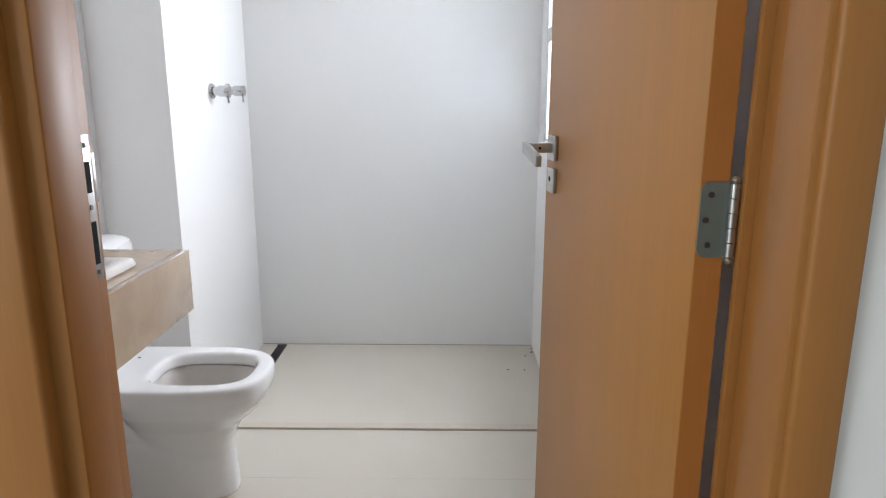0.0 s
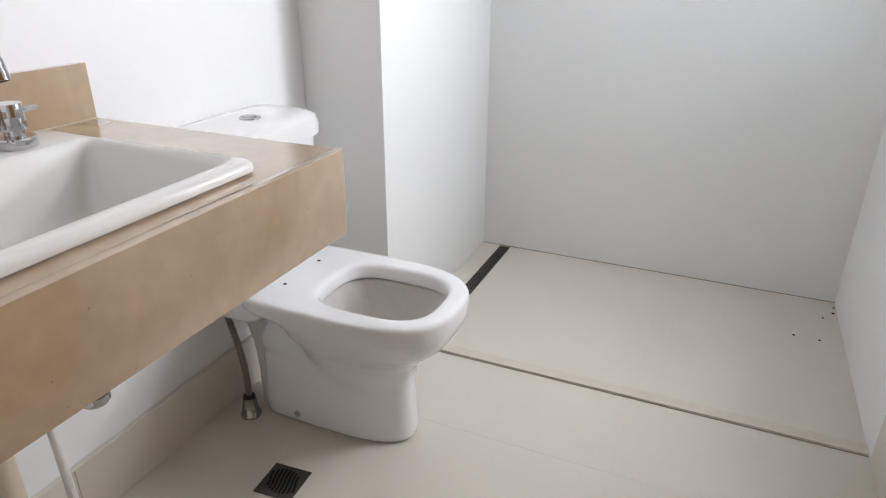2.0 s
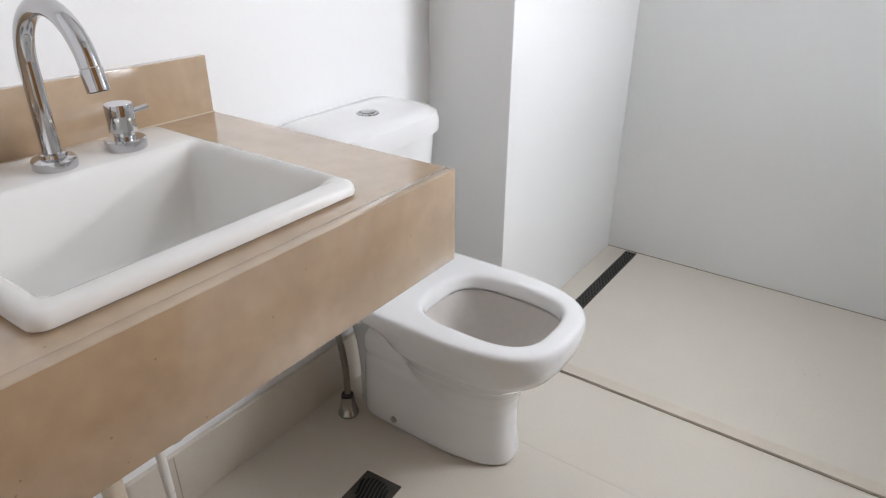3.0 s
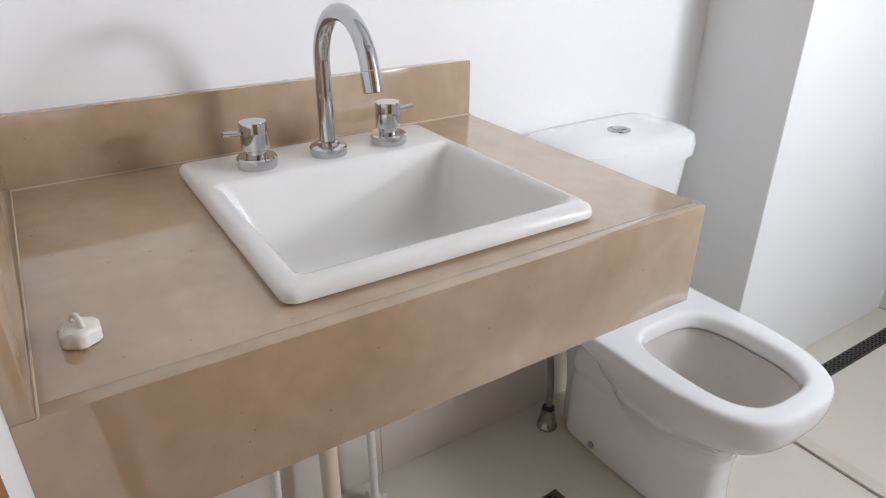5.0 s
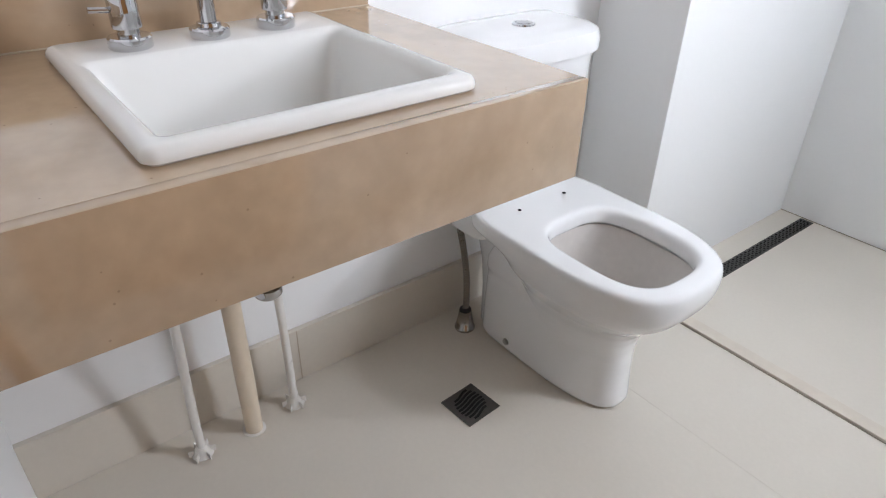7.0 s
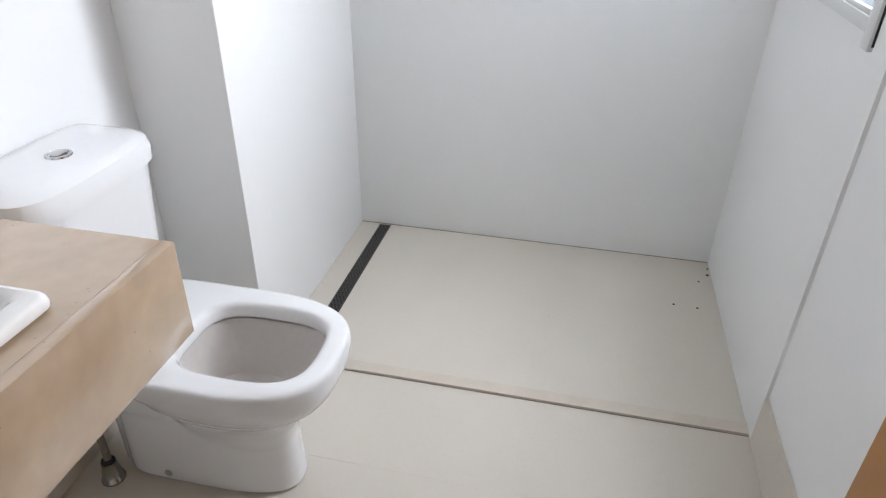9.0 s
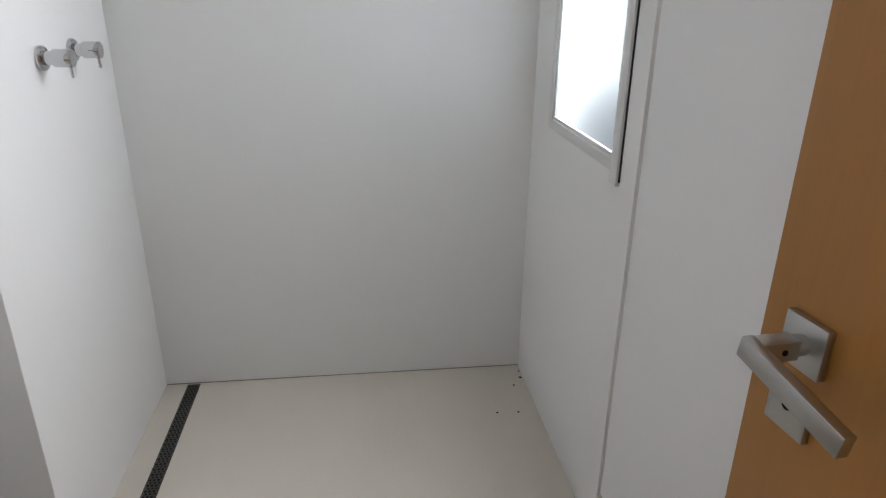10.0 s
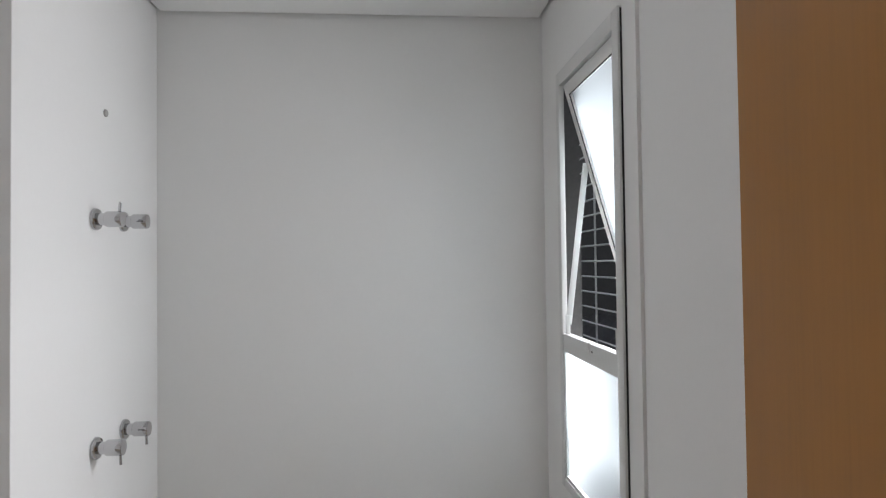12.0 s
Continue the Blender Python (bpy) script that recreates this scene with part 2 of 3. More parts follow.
structure("wall_right_shower", joined(
    box(XS, XS + 0.012, 2.376, WY0, -0.1, ZC + 0.08), box(XS, XS + 0.012, WY1, YB, -0.1, ZC + 0.08),
    box(XS, XS + 0.012, WY0, WY1, -0.1, WZ0), box(XS, XS + 0.012, WY0, WY1, WZ1, ZC + 0.08)), SHOWER, "white shower wall with a tall narrow window", "wall")
structure("wall_right_outer", joined(
    box(XS + 0.031, XS + 0.12, 2.377, 2.41, -0.1, ZC + 0.08), box(XS + 0.031, XS + 0.12, 3.24, YB, -0.1, ZC + 0.08),
    box(XS + 0.031, XS + 0.12, 2.41, 3.24, -0.1, 1.0), box(XS + 0.031, XS + 0.12, 2.41, 3.24, 2.46, ZC + 0.08)), OUTSIDE, "dark grey rendered outer wall round the window", "wall")
DX0, DX1, DZ = -0.395, 0.395, 2.13
structure("wall_front", joined(
    box(XL - 0.15, DX0, YO, YF, -0.1, ZC + 0.08), box(DX1, XR + 0.10, YO, YF, -0.1, ZC + 0.08),
    box(DX0, DX1, YO, YF, DZ, ZC + 0.08)), PAINT, "white wall with the doorway to the bedroom", "wall")
structure("ceiling", joined(
    box(XP + 0.014, XS - 0.014, YP - 0.2, YB - 0.014, ZC, ZC + 0.03), box(XL + 0.014, XS - 0.014, YF + 0.014, YP - 0.2, ZC, ZC + 0.03),
    box(XL - 0.15, XR + 0.10, YO, YB + 0.15, ZC + 0.08, ZC + 0.16)), CEILING, "white plaster ceiling with a shadow gap", "ceiling")
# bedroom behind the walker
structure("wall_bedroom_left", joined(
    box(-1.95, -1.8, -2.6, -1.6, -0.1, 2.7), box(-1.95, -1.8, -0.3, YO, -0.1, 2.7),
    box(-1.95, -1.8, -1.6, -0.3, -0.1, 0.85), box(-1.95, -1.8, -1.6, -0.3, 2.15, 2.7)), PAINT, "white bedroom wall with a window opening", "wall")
structure("wall_bedroom_right", box(1.8, 1.95, -2.6, YO, -0.1, 2.7), PAINT, "white bedroom wall", "wall")
structure("wall_bedroom_back", box(-1.95, 1.95, -2.75, -2.6, -0.1, 2.7), PAINT, "white bedroom wall", "wall")
structure("wall_bedroom_front", joined(box(-1.95, XL - 0.15, YO, YO + 0.15, -0.1, 2.7), box(XR + 0.10, 1.95, YO, YO + 0.15, -0.1, 2.7)), PAINT, "white bedroom wall", "wall")
structure("ceiling_bedroom", box(-1.95, 1.95, -2.75, YO, 2.7, 2.8), CEILING, "white bedroom ceiling", "ceiling")
floor = structure("floor", box(-1.95, 1.95, -2.75, YB + 0.15, -0.16, -0.001), GROUT, "beige porcelain floor with fine joints", "floor")

# skirting, threshold strip
structure("baseboard_left", box(XL, XL + 0.014, YF, YP, 0, 0.155, 0.0015), TILE, "beige porcelain skirting along the wall", "baseboard")
structure("baseboard_right", box(XR - 0.011, XR, YF, 2.3755, 0, 0.155, 0.0015), TILE, "beige porcelain skirting along the wall", "baseboard")
structure("trim_shower_threshold", box(XP + 0.001, XS - 0.001, 2.393, 2.435, -0.005, 0.0075, 0.0015), SILL, "low beige stone threshold of the shower", "threshold")
structure("trim_threshold_joint", box(XP + 0.001, XS - 0.001, 2.389, 2.3925, 0.0002, 0.0012), JOINT, "thin brown joint before the threshold", "joint")
structure("trim_back_wall_joint", box(XP + 0.001, XS - 0.001, YB - 0.0035, YB - 0.0002, 0.0002, 0.002), JOINT, "thin dark joint under the back wall", "joint")

structure("trim_skirting_joint", box(XL + 0.0141, XL + 0.0148, 1.4185, 1.4205, 0.002, 0.153), SEALANT, "fine upright joint in the skirting", "joint")

# ---- door and its frame ----


def door_frame():
    f = thing("door_frame", (0, 0.735, 0), "honey-coloured wooden door frame with grooved casing", "door frame", "", "structure")
    sx0, sx1, rx0, rx1 = -0.345, 0.352, -0.370, 0.376
    y0, ys, y1 = 0.690, 0.764, 0.836
    yl, ye = 0.755, 0.815
    part("jamb", joined(box(DX0, rx0, yl, ye, 0, DZ, 0.001), box(DX0, sx0, y0, yl, 0, DZ, 0.004)), WOOD_FRAME, f)
    part("jamb", joined(box(rx1, DX1, ys, y1, 0, DZ, 0.001), box(sx1, DX1, y0, ys, 0, DZ, 0.004)), WOOD_FRAME, f)
    part("head", joined(box(rx0, rx1, ys, y1, DZ - 0.02, DZ - 0.001), box(sx0, sx1, y0, ys, DZ - 0.036, DZ - 0.001)), WOOD_FRAME, f)
    part("casing", box(-0.436, -0.366, y0 - 0.020, YO, 0, DZ + 0.055, 0.005, 3), WOOD_FRAME, f)
    part("casing", box(sx1 + 0.008, sx1 + 0.060, y0 - 0.008, YO, 0, DZ + 0.055, 0.006, 3), WOOD_FRAME, f)
    part("inner_casing", box(-0.436, -0.398, YF, y1 + 0.001, 0, DZ + 0.055, 0.003), WOOD_FRAME, f)
    part("inner_casing", box(sx1 + 0.028, sx1 + 0.060, YF, y1 + 0.001, 0, DZ + 0.055, 0.003), WOOD_FRAME, f)
    part("rebate_lip", box(0.3635, 0.412, 0.8375, 0.850, 0, DZ + 0.055, 0.002), WOOD_FRAME, f)
    part("casing", box(sx0 - 0.058, sx1 + 0.058, y0 - 0.008, YO, DZ + 0.056, DZ + 0.11, 0.004), WOOD_FRAME, f)
    # strike plate with its two openings
    plate = joined(box(rx0, rx0 + 0.0016, 0.784, 0.808, 1.043, 1.203, 0.0005), box(rx0, rx0 + 0.0016, 0.808, 0.8155, 1.128, 1.183, 0.0005))
    sp = part("strike_plate", plate, SATIN, f, "satin steel strike plate")
    part("latch_hole", box(rx0 + 0.0012, rx0 + 0.0022, 0.791, 0.803, 1.140, 1.174), BLACK, sp)
    part("bolt_hole", box(rx0 + 0.0012, rx0 + 0.0022, 0.791, 0.803, 1.060, 1.108), BLACK, sp)
    for z in (1.192, 1.124, 1.051):
        part("screw", turned(lathe([(0, 0), (0.003, 0), (0.003, 0.001), (0, 0.0014)], 12), pose(rx0 + 0.0018, 0.797, z, 0, 90, 0)), HINGE, sp)


door_frame()


def door():
    # built closed along -x from the pin at its hinge edge, then swung open
    pin = (0.353, 0.852, 0.0)
    m = Matrix.Translation(pin) @ pose(0, 0, 0, 0, 0, -84.0)
    d = thing("door", pin, "flat honey wood veneer door, standing open", "door", "", "structure")
    w, t = 0.712, 0.036
    leaf = part("leaf", turned(box(-w - 0.003, -0.003, -t, 0, 0.008, 2.105, 0.0012), m), WOOD, d)
    part("edge_band", turned(box(-0.0035, -0.0026, -t + 0.001, -0.001, 0.012, 2.10), m), WOOD_DARK, leaf)
    fx, zc = -w + 0.060, 1.143
    h = part("handle", turned(joined(
        box(fx - 0.026, fx + 0.026, -t - 0.009, -t, zc - 0.026, zc + 0.026, 0.0015),
        turned(lathe([(0, 0), (0.0105, 0), (0.0105, 0.012), (0.009, 0.012), (0, 0.012)], 24), pose(fx, -t - 0.008, zc, 90, 0, 0)),
        box(fx - 0.010, fx + 0.010, -t - 0.058, -t - 0.019, zc - 0.010, zc + 0.010, 0.001),
        turned(box(-0.010, 0.118, -t - 0.069, -t - 0.057, -0.011, 0.011, 0.0012), pose(fx, 0, zc, 0, 9, 0))), m), SATIN, d, "square satin nickel lever handle")
    k = part("key_plate", turned(box(fx - 0.026, fx + 0.026, -t - 0.009, -t, zc - 0.095, zc - 0.043, 0.0015), m), SATIN, d)
    part("keyhole", turned(turned(lathe([(0, 0), (0.006, 0), (0.006, 0.0012), (0, 0.0012)], 20), pose(fx, -t - 0.0088, zc - 0.066, 90, 0, 0)), m), BLACK, k)
    part("grub_screw", turned(turned(lathe([(0, 0), (0.003, 0), (0.003, 0.001), (0, 0.001)], 12), pose(fx + 0.0098, -t - 0.035, zc, 0, 90, 0)), m), BLACK, h)
    part("latch_face", turned(box(-w - 0.0046, -w - 0.0028, -t * 0.8, -t * 0.2, zc - 0.14, zc + 0.06), m), SATIN, d)
    for z in (1.103, 0.25, 1.90):
        hg = part("hinge", turned(turned(loft([round_rect(-0.045, 0.045, -t + 0.0005, 0.004, -0.0012, 0.011), round_rect(-0.045, 0.045, -t + 0.0005, 0.004, 0.0008, 0.011)]), pose(-0.001, 0, z, 0, -90, 0)), m), HINGE, d, "grey steel butt hinge")
        for k0 in range(5):
            part("knuckle", turned(lathe([(0, -0.0085), (0.0054, -0.0085), (0.0058, -0.0082), (0.0058, 0.0082), (0.0054, 0.0085), (0, 0.0085)], 16), pose(pin[0] + 0.003, pin[1] - 0.004, z - 0.035 + k0 * 0.0175)), SATIN, hg)
        for s in (-1, 1):
            part("finial", turned(lathe([(0, 0), (0.004, 0.001), (0.0062, 0.004), (0.004, 0.008), (0, 0.010)], 16), pose(pin[0] + 0.003, pin[1] - 0.004, z + s * 0.0435, 0 if s > 0 else 180, 0, 0)), SATIN, hg)
        for dz in (-0.030, 0.0, 0.030):
            part("screw", turned(turned(lathe([(0, 0), (0.0038, 0), (0.0036, 0.001), (0.0015, 0.0006), (0, 0.0006)], 14), pose(0.0003, -t + (0.013 if dz else 0.008), z + dz, 0, 90, 0)), m), DARK_STEEL, hg)


door()

# ---- window ----


def window():
    w = thing("window_1", (XS, 2.755, WZ0), "white aluminium window, upper frosted sash tilted open", "window", "", "structure")
    x0, x1 = 0.444, 0.474
    fr = part("window_frame", joined(
        box(x0, x1, 2.466, 2.510, 1.010, 2.418, 0.002), box(x0, x0 + 0.018, 3.030, 3.067, 1.040, 2.418, 0.002),
        box(x0, x1, 2.510, 3.030, 2.372, 2.418, 0.002), box(x0, x1, 2.510, 3.030, 1.040, 1.070, 0.002),
        box(x0 + 0.002, x1, 2.510, 3.030, 1.487, 1.546, 0.002)), ALU, w)
    part("frame_gasket", joined(box(XS - 0.0045, XS, 2.4640, 2.466, 1.02, 2.412), box(XS - 0.007, XS, 3.067, 3.069, 1.045, 2.412)), RUBBER, fr)
    part("bead", joined(box(x0 + 0.004, x0 + 0.014, 2.510, 3.030, 1.070, 1.082, 0.001), box(x0 + 0.004, x0 + 0.014, 3.016, 3.030, 1.082, 1.487, 0.001)), ALU, fr)
    lower = part("lower_pane", box(0.462, 0.468, 2.508, 3.031, 1.068, 1.489), GLASS, w, "frosted glass pane")
    lower.visible_shadow = False
    part("catch", joined(box(x0 - 0.004, x0 + 0.004, 2.74, 2.775, 1.522, 1.549, 0.002)), ALU, fr)
    part("catch_hole", turned(lathe([(0, 0), (0.003, 0), (0.003, 0.0015), (0, 0.0015)], 12), pose(x0 + 0.0005, 2.715, 1.526, 0, -90, 0)), BLACK, fr)
    # sash hung at its top, its foot pushed out
    m = Matrix.Translation((0.450, 0, 2.362)) @ pose(0, 0, 0, 0, -15.8, 0)
    L = 0.815
    sash = part("sash", turned(joined(
        box(0, 0.028, 2.516, 2.548, -L, 0, 0.0025), box(0, 0.028, 2.966, 2.998, -L, 0, 0.0025),
        box(0, 0.028, 2.548, 2.966, -0.036, 0, 0.0025), box(0, 0.028, 2.548, 2.966, -L, -L + 0.036, 0.0025)), m), ALU, w, "white sash tilted outwards")
    part("sash_gasket", turned(joined(
        box(0.001, 0.004, 2.5475, 2.5510, -L + 0.036, -0.036), box(0.001, 0.004, 2.9630, 2.9665, -L + 0.036, -0.036),
        box(0.001, 0.004, 2.551, 2.963, -0.0395, -0.036)), m), RUBBER, sash)
    pane = part("pane", turned(box(0.012, 0.017, 2.545, 2.969, -L + 0.03, -0.03), m), GLASS, sash, "frosted glass pane")
    pane.visible_shadow = False
    for y in (2.994, 2.522):
        dx, dz = 0.067, 0.527
        arm = box(-0.010, 0.010, -0.002, 0.002, 0, math.hypot(dx, dz), 0.001)
        part("stay_arm", turned(arm, pose(0.455, y, 1.580, 0, math.degrees(math.atan2(dx, dz)), 0)), ALU, w, "white stay arm")
        part("stay_bracket", box(0.446, 0.460, y - 0.004, y + 0.004, 1.547, 1.61, 0.001), ALU, w)


window()


def guard_grid():
    g = thing("guard_grid", (0.80, 3.2, 1.0), "white wire guard grid outside the window", "guard")
    for k in range(26):
        part("wire", tube([(0.80, 2.2, 1.080 + 0.0707 * k), (0.80, 4.6, 1.080 + 0.0707 * k)], 0.0042, 8), WIRE, g)
    for k in range(7):
        part("post_wire", tube([(0.805, 2.39 + 0.35 * k, 1.0), (0.805, 2.39 + 0.35 * k, 2.85)], 0.0050, 8), WIRE, g)


guard_grid()


def tarp():
    bm = bmesh.new()
    n = 26
    grid = [[bm.verts.new((0.60 + 0.9 * i / n, 2.3 + 2.6 * j / n, 1.30 + 0.22 * i / n + 0.05 * noise.noise((i * 0.35, j * 0.55, 1.0)) + 0.03 * noise.noise((i * 0.9, j * 1.1, 4.0)))) for j in range(n + 1)] for i in range(n + 1)]
    for i in range(n):
        for j in range(n):
            bm.faces.new((grid[i][j], grid[i + 1][j], grid[i + 1][j + 1], grid[i][j + 1]))
    t = part("plastic_sheet", bm, TARP)
    tagged(t, "crumpled dark plastic sheet on the light well's ledge", "plastic sheet")
    t.modifiers.new("thick", "SOLIDIFY").thickness = 0.004


tarp()
structure("wall_light_well", joined(box(2.6, 2.75, 1.0, 6.8, -0.1, 3.0), box(0.58, 2.75, 6.8, 6.95, -0.1, 3.0), box(0.58, 2.6, 1.0, 1.15, -0.1, 3.0), box(0.58, 2.6, 1.15, 6.8, -0.1, 1.25)), OUTSIDE, "dark grey rendered walls of a light well", "wall")

# ---- vanity ----


def vanity():
    v = thing("vanity_top", (-0.92, 1.23, 0.72), "beige cream-marble vanity top with a deep apron", "vanity top")
    y0, y1, zt, xf = YF, 1.657, 0.88, -0.62
    def frame_ring(a, b, c, d, z):
        return [(a, c, z), (b, c, z), (b, d, z), (a, d, z)]

    hole, rim = (-1.12, -0.680, 1.078, 1.482), (XL, xf - 0.0195, y0, y1)
    part("slab", loft([frame_ring(*hole, zt - 0.02), frame_ring(*hole, zt), frame_ring(*rim, zt), frame_ring(*rim, zt - 0.02), frame_ring(*hole, zt - 0.02)], False, False), MARBLE, v, smooth=False)
    part("apron", box(xf - 0.0193, xf, y0, y1 + 0.0005, 0.727, zt + 0.0002, 0.0009), MARBLE, v)
    part("end_apron", box(XL, xf - 0.021, y1 - 0.02, y1, 0.727, zt - 0.0205), MARBLE, v)
    part("backsplash", box(XL, XL + 0.02, y0, y1, zt + 0.0005, 0.989, 0.0012), MARBLE, v)
    part("side_splash", box(XL + 0.021, xf, y0, y0 + 0.019, zt + 0.0005, 0.989, 0.0012), MARBLE, v)
    part("sealant", joined(tube([(XL + 0.021, y0, zt + 0.001), (XL + 0.021, y1, zt + 0.001)], 0.0016, 8),
                           tube([(XL + 0.02, y0 + 0.020, zt + 0.001), (xf, y0 + 0.020, zt + 0.001)], 0.0016, 8)), SEALANT, v)


vanity()


def basin():
    s = thing("basin", (-0.9, 1.277, 0.88), "white rectangular drop-in ceramic basin in the vanity top", "basin")
    X0, X1, Y0, Y1 = -1.142, -0.668, 1.062, 1.498
    o0, o1, p0, p1 = -1.004, -0.708, 1.096, 1.472

    def grow(d, z, q=0.020):
        return round_rect(X0 - d, X1 + d, Y0 - d, Y1 + d, z, max(0.006, q + d))

    def mouth(d, z, q=9):
        return round_rect(o0 - d, o1 + d, p0 - d, p1 + d, z, 0.017 + (9 - q) * 0.005)

    part("bowl", loft([
        grow(-0.014, 0.874), grow(-0.006, 0.8805), grow(-0.001, 0.884), grow(0.0, 0.889), grow(-0.002, 0.895), grow(-0.006, 0.8995), grow(-0.012, 0.901),
        mouth(0.014, 0.9008), mouth(0.009, 0.8995), mouth(0.004, 0.8955), mouth(0.0, 0.889), mouth(-0.003, 0.880), mouth(-0.011, 0.85, 8), mouth(-0.022, 0.80, 7), mouth(-0.032, 0.772, 6),
        mouth(-0.048, 0.760, 6), mouth(-0.075, 0.755, 6)], False, True), SINK_GLAZE, s)
    part("outer_bowl", loft([mouth(0.006, 0.876), mouth(0.004, 0.82, 7), mouth(-0.015, 0.755, 6), mouth(-0.06, 0.742, 6)], False, True), SINK_GLAZE, s)
    part("waste", turned(lathe([(0, 0.004), (0.012, 0.003), (0.016, 0.004), (0.022, 0.003), (0.024, 0), (0.0, 0)], 32), pose(-0.855, 1.28, 0.7555)), CHROME, s)


basin()


def tap(y, side):
    x = -1.058
    t = thing("basin_tap", (x, y, 0.901), "round chrome basin tap with a pin lever", "tap", "taps of the basin")
    part("flange", turned(lathe([(0, 0), (0.029, 0), (0.0305, 0.002), (0.0305, 0.015), (0.0285, 0.0175), (0.019, 0.018), (0, 0.018)]), pose(x, y, 0.9005)), CHROME, t)
    b = part("body", turned(lathe([(0, 0), (0.0155, 0), (0.0155, 0.010), (0.0200, 0.011), (0.0207, 0.013), (0.0207, 0.050), (0.0198, 0.0522), (0, 0.0525)]), pose(x, y, 0.918)), CHROME, t)
    part("lever", tube([(x, y + side * 0.015, 0.954), (x, y + side * 0.046, 0.957)], 0.0042, 12), CHROME, b)
    part("colour_dot", turned(lathe([(0, 0), (0.0016, 0), (0, 0.0004)], 10), pose(x + 0.0188, y + side * 0.001, 0.955, 0, 90, 0)), RED if side < 0 else BLACK, b)


tap(1.166, -1)
tap(1.392, 1)


def spout():
    x, y = -1.056, 1.282
    s = thing("basin_spout", (x, y, 0.901), "tall chrome gooseneck spout on the basin's ledge", "faucet")
    part("flange", turned(lathe([(0, 0), (0.029, 0), (0.030, 0.002), (0.030, 0.013), (0.028, 0.0155), (0.019, 0.017), (0.018, 0.022), (0.0135, 0.023), (0, 0.023)]), pose(x, y, 0.9005)), CHROME, s)
    r, zc = 0.082, 1.042
    pts = [(x, y, 0.92 + (zc - 0.92) * k / 6) for k in range(6)]
    pts += [(x + r - r * math.cos(a), y, zc + r * math.sin(a)) for a in [radians(168) * k / 30 for k in range(31)]]
    part("neck", tube(pts, 0.0125, 24), CHROME, s)
    end, prev = Vector(pts[-1]), Vector(pts[-2])
    d = (end - prev).normalized()
    part("aerator", joined(tube([end + d * 0.001, end + d * 0.028], 0.0135, 24)), CHROME, s)
    part("outlet", tube([end + d * 0.0275, end + d * 0.0286], 0.0105, 20), BLACK, s)


spout()


def plastic_stopper():
    c = thing("plastic_stopper", (-0.722, 0.883, 0.88), "small white plastic cap with a loop, on the vanity top", "cap")
    body = lathe([(0, 0), (0.016, 0), (0.0182, 0.002), (0.0186, 0.013), (0.016, 0.0165), (0.009, 0.0185), (0, 0.0185)], 42)
    for v in body.verts:
        lobe = 1 + 0.055 * math.cos(6 * math.atan2(v.co.y, v.co.x))
        v.co.x, v.co.y = v.co.x * lobe, v.co.y * lobe
    part("stopper_body", turned(body, pose(-0.722, 0.883, 0.8802)), NYLON, c)
    part("loop", tube([(-0.722 + 0.008 * math.cos(a), 0.883 + 0.003 * math.cos(a), 0.898 + 0.009 * math.sin(a)) for a in [math.pi * k / 14 for k in range(15)]], 0.003, 10), NYLON, c)


plastic_stopper()


def supply_hose(x, y, tx, ty):
    h = thing("supply_hose", (x, y, 0), "milky plastic water hose rising from the floor", "water hose", "hoses under the basin")
    part("hose", tube(bezier((x, y, 0.02), (x, y, 0.25), (tx, ty, 0.45), (tx, ty, 0.80), 24), 0.0095, 14), NYLON, h)
    fl = part("floor_flange", turned(lathe([(0, 0), (0.022, 0), (0.024, 0.003), (0.018, 0.008), (0.013, 0.020), (0.010, 0.026), (0, 0.026)], 24), pose(x, y, 0.001)), NYLON, h, "clear plastic floor flange")
    for k in range(6):
        a = k * math.pi / 3 + 0.3
        part("wing", turned(box(-0.006, 0.006, -0.0015, 0.0015, 0.0, 0.016, 0.0008), pose(x + 0.023 * math.cos(a), y + 0.023 * math.sin(a), 0.002, 0, 0, math.degrees(a))), NYLON, fl)


supply_hose(-1.122, 1.132, -1.03, 1.128)
supply_hose(-1.137, 1.363, -1.13, 1.352)


def waste_pipe():
    w = thing("waste_pipe", (-1.122, 1.253, 0), "ivory plastic waste pipe under the basin", "pipe")
    part("pipe", tube([(-1.122, 1.253, 0.0), (-1.122, 1.253, 0.3), (-1.115, 1.25, 0.62)], 0.020, 24), PVC, w)
    part("elbow", tube(bezier((-1.115, 1.25, 0.60), (-1.115, 1.25, 0.70), (-0.98, 1.28, 0.70), (-0.90, 1.28, 0.70), 14), 0.021, 20), PVC, w)
    part("floor_ring", turned(lathe([(0.019, 0), (0.026, 0), (0.026, 0.002), (0.021, 0.004), (0.019, 0.004)], 28), pose(-1.122, 1.253, 0.0005)), NYLON, w)
    part("waste_nut", turned(lathe([(0, 0), (0.030, 0), (0.032, 0.003), (0.032, 0.018), (0.026, 0.022), (0.026, 0.075), (0, 0.075)], 24), pose(-0.855, 1.28, 0.672)), CHROME, w)
    part("valve_knob", turned(lathe([(0, 0), (0.016, 0), (0.019, 0.004), (0.019, 0.014), (0.015, 0.018), (0, 0.018)], 24), pose(-0.712, 1.183, 0.655)), CHROME, w, "small chrome fitting")
    part("valve_stem", tube([(-0.712, 1.183, 0.66), (-0.73, 1.2, 0.76)], 0.008, 12), CHROME, w)


waste_pipe()

# ---- toilet ----


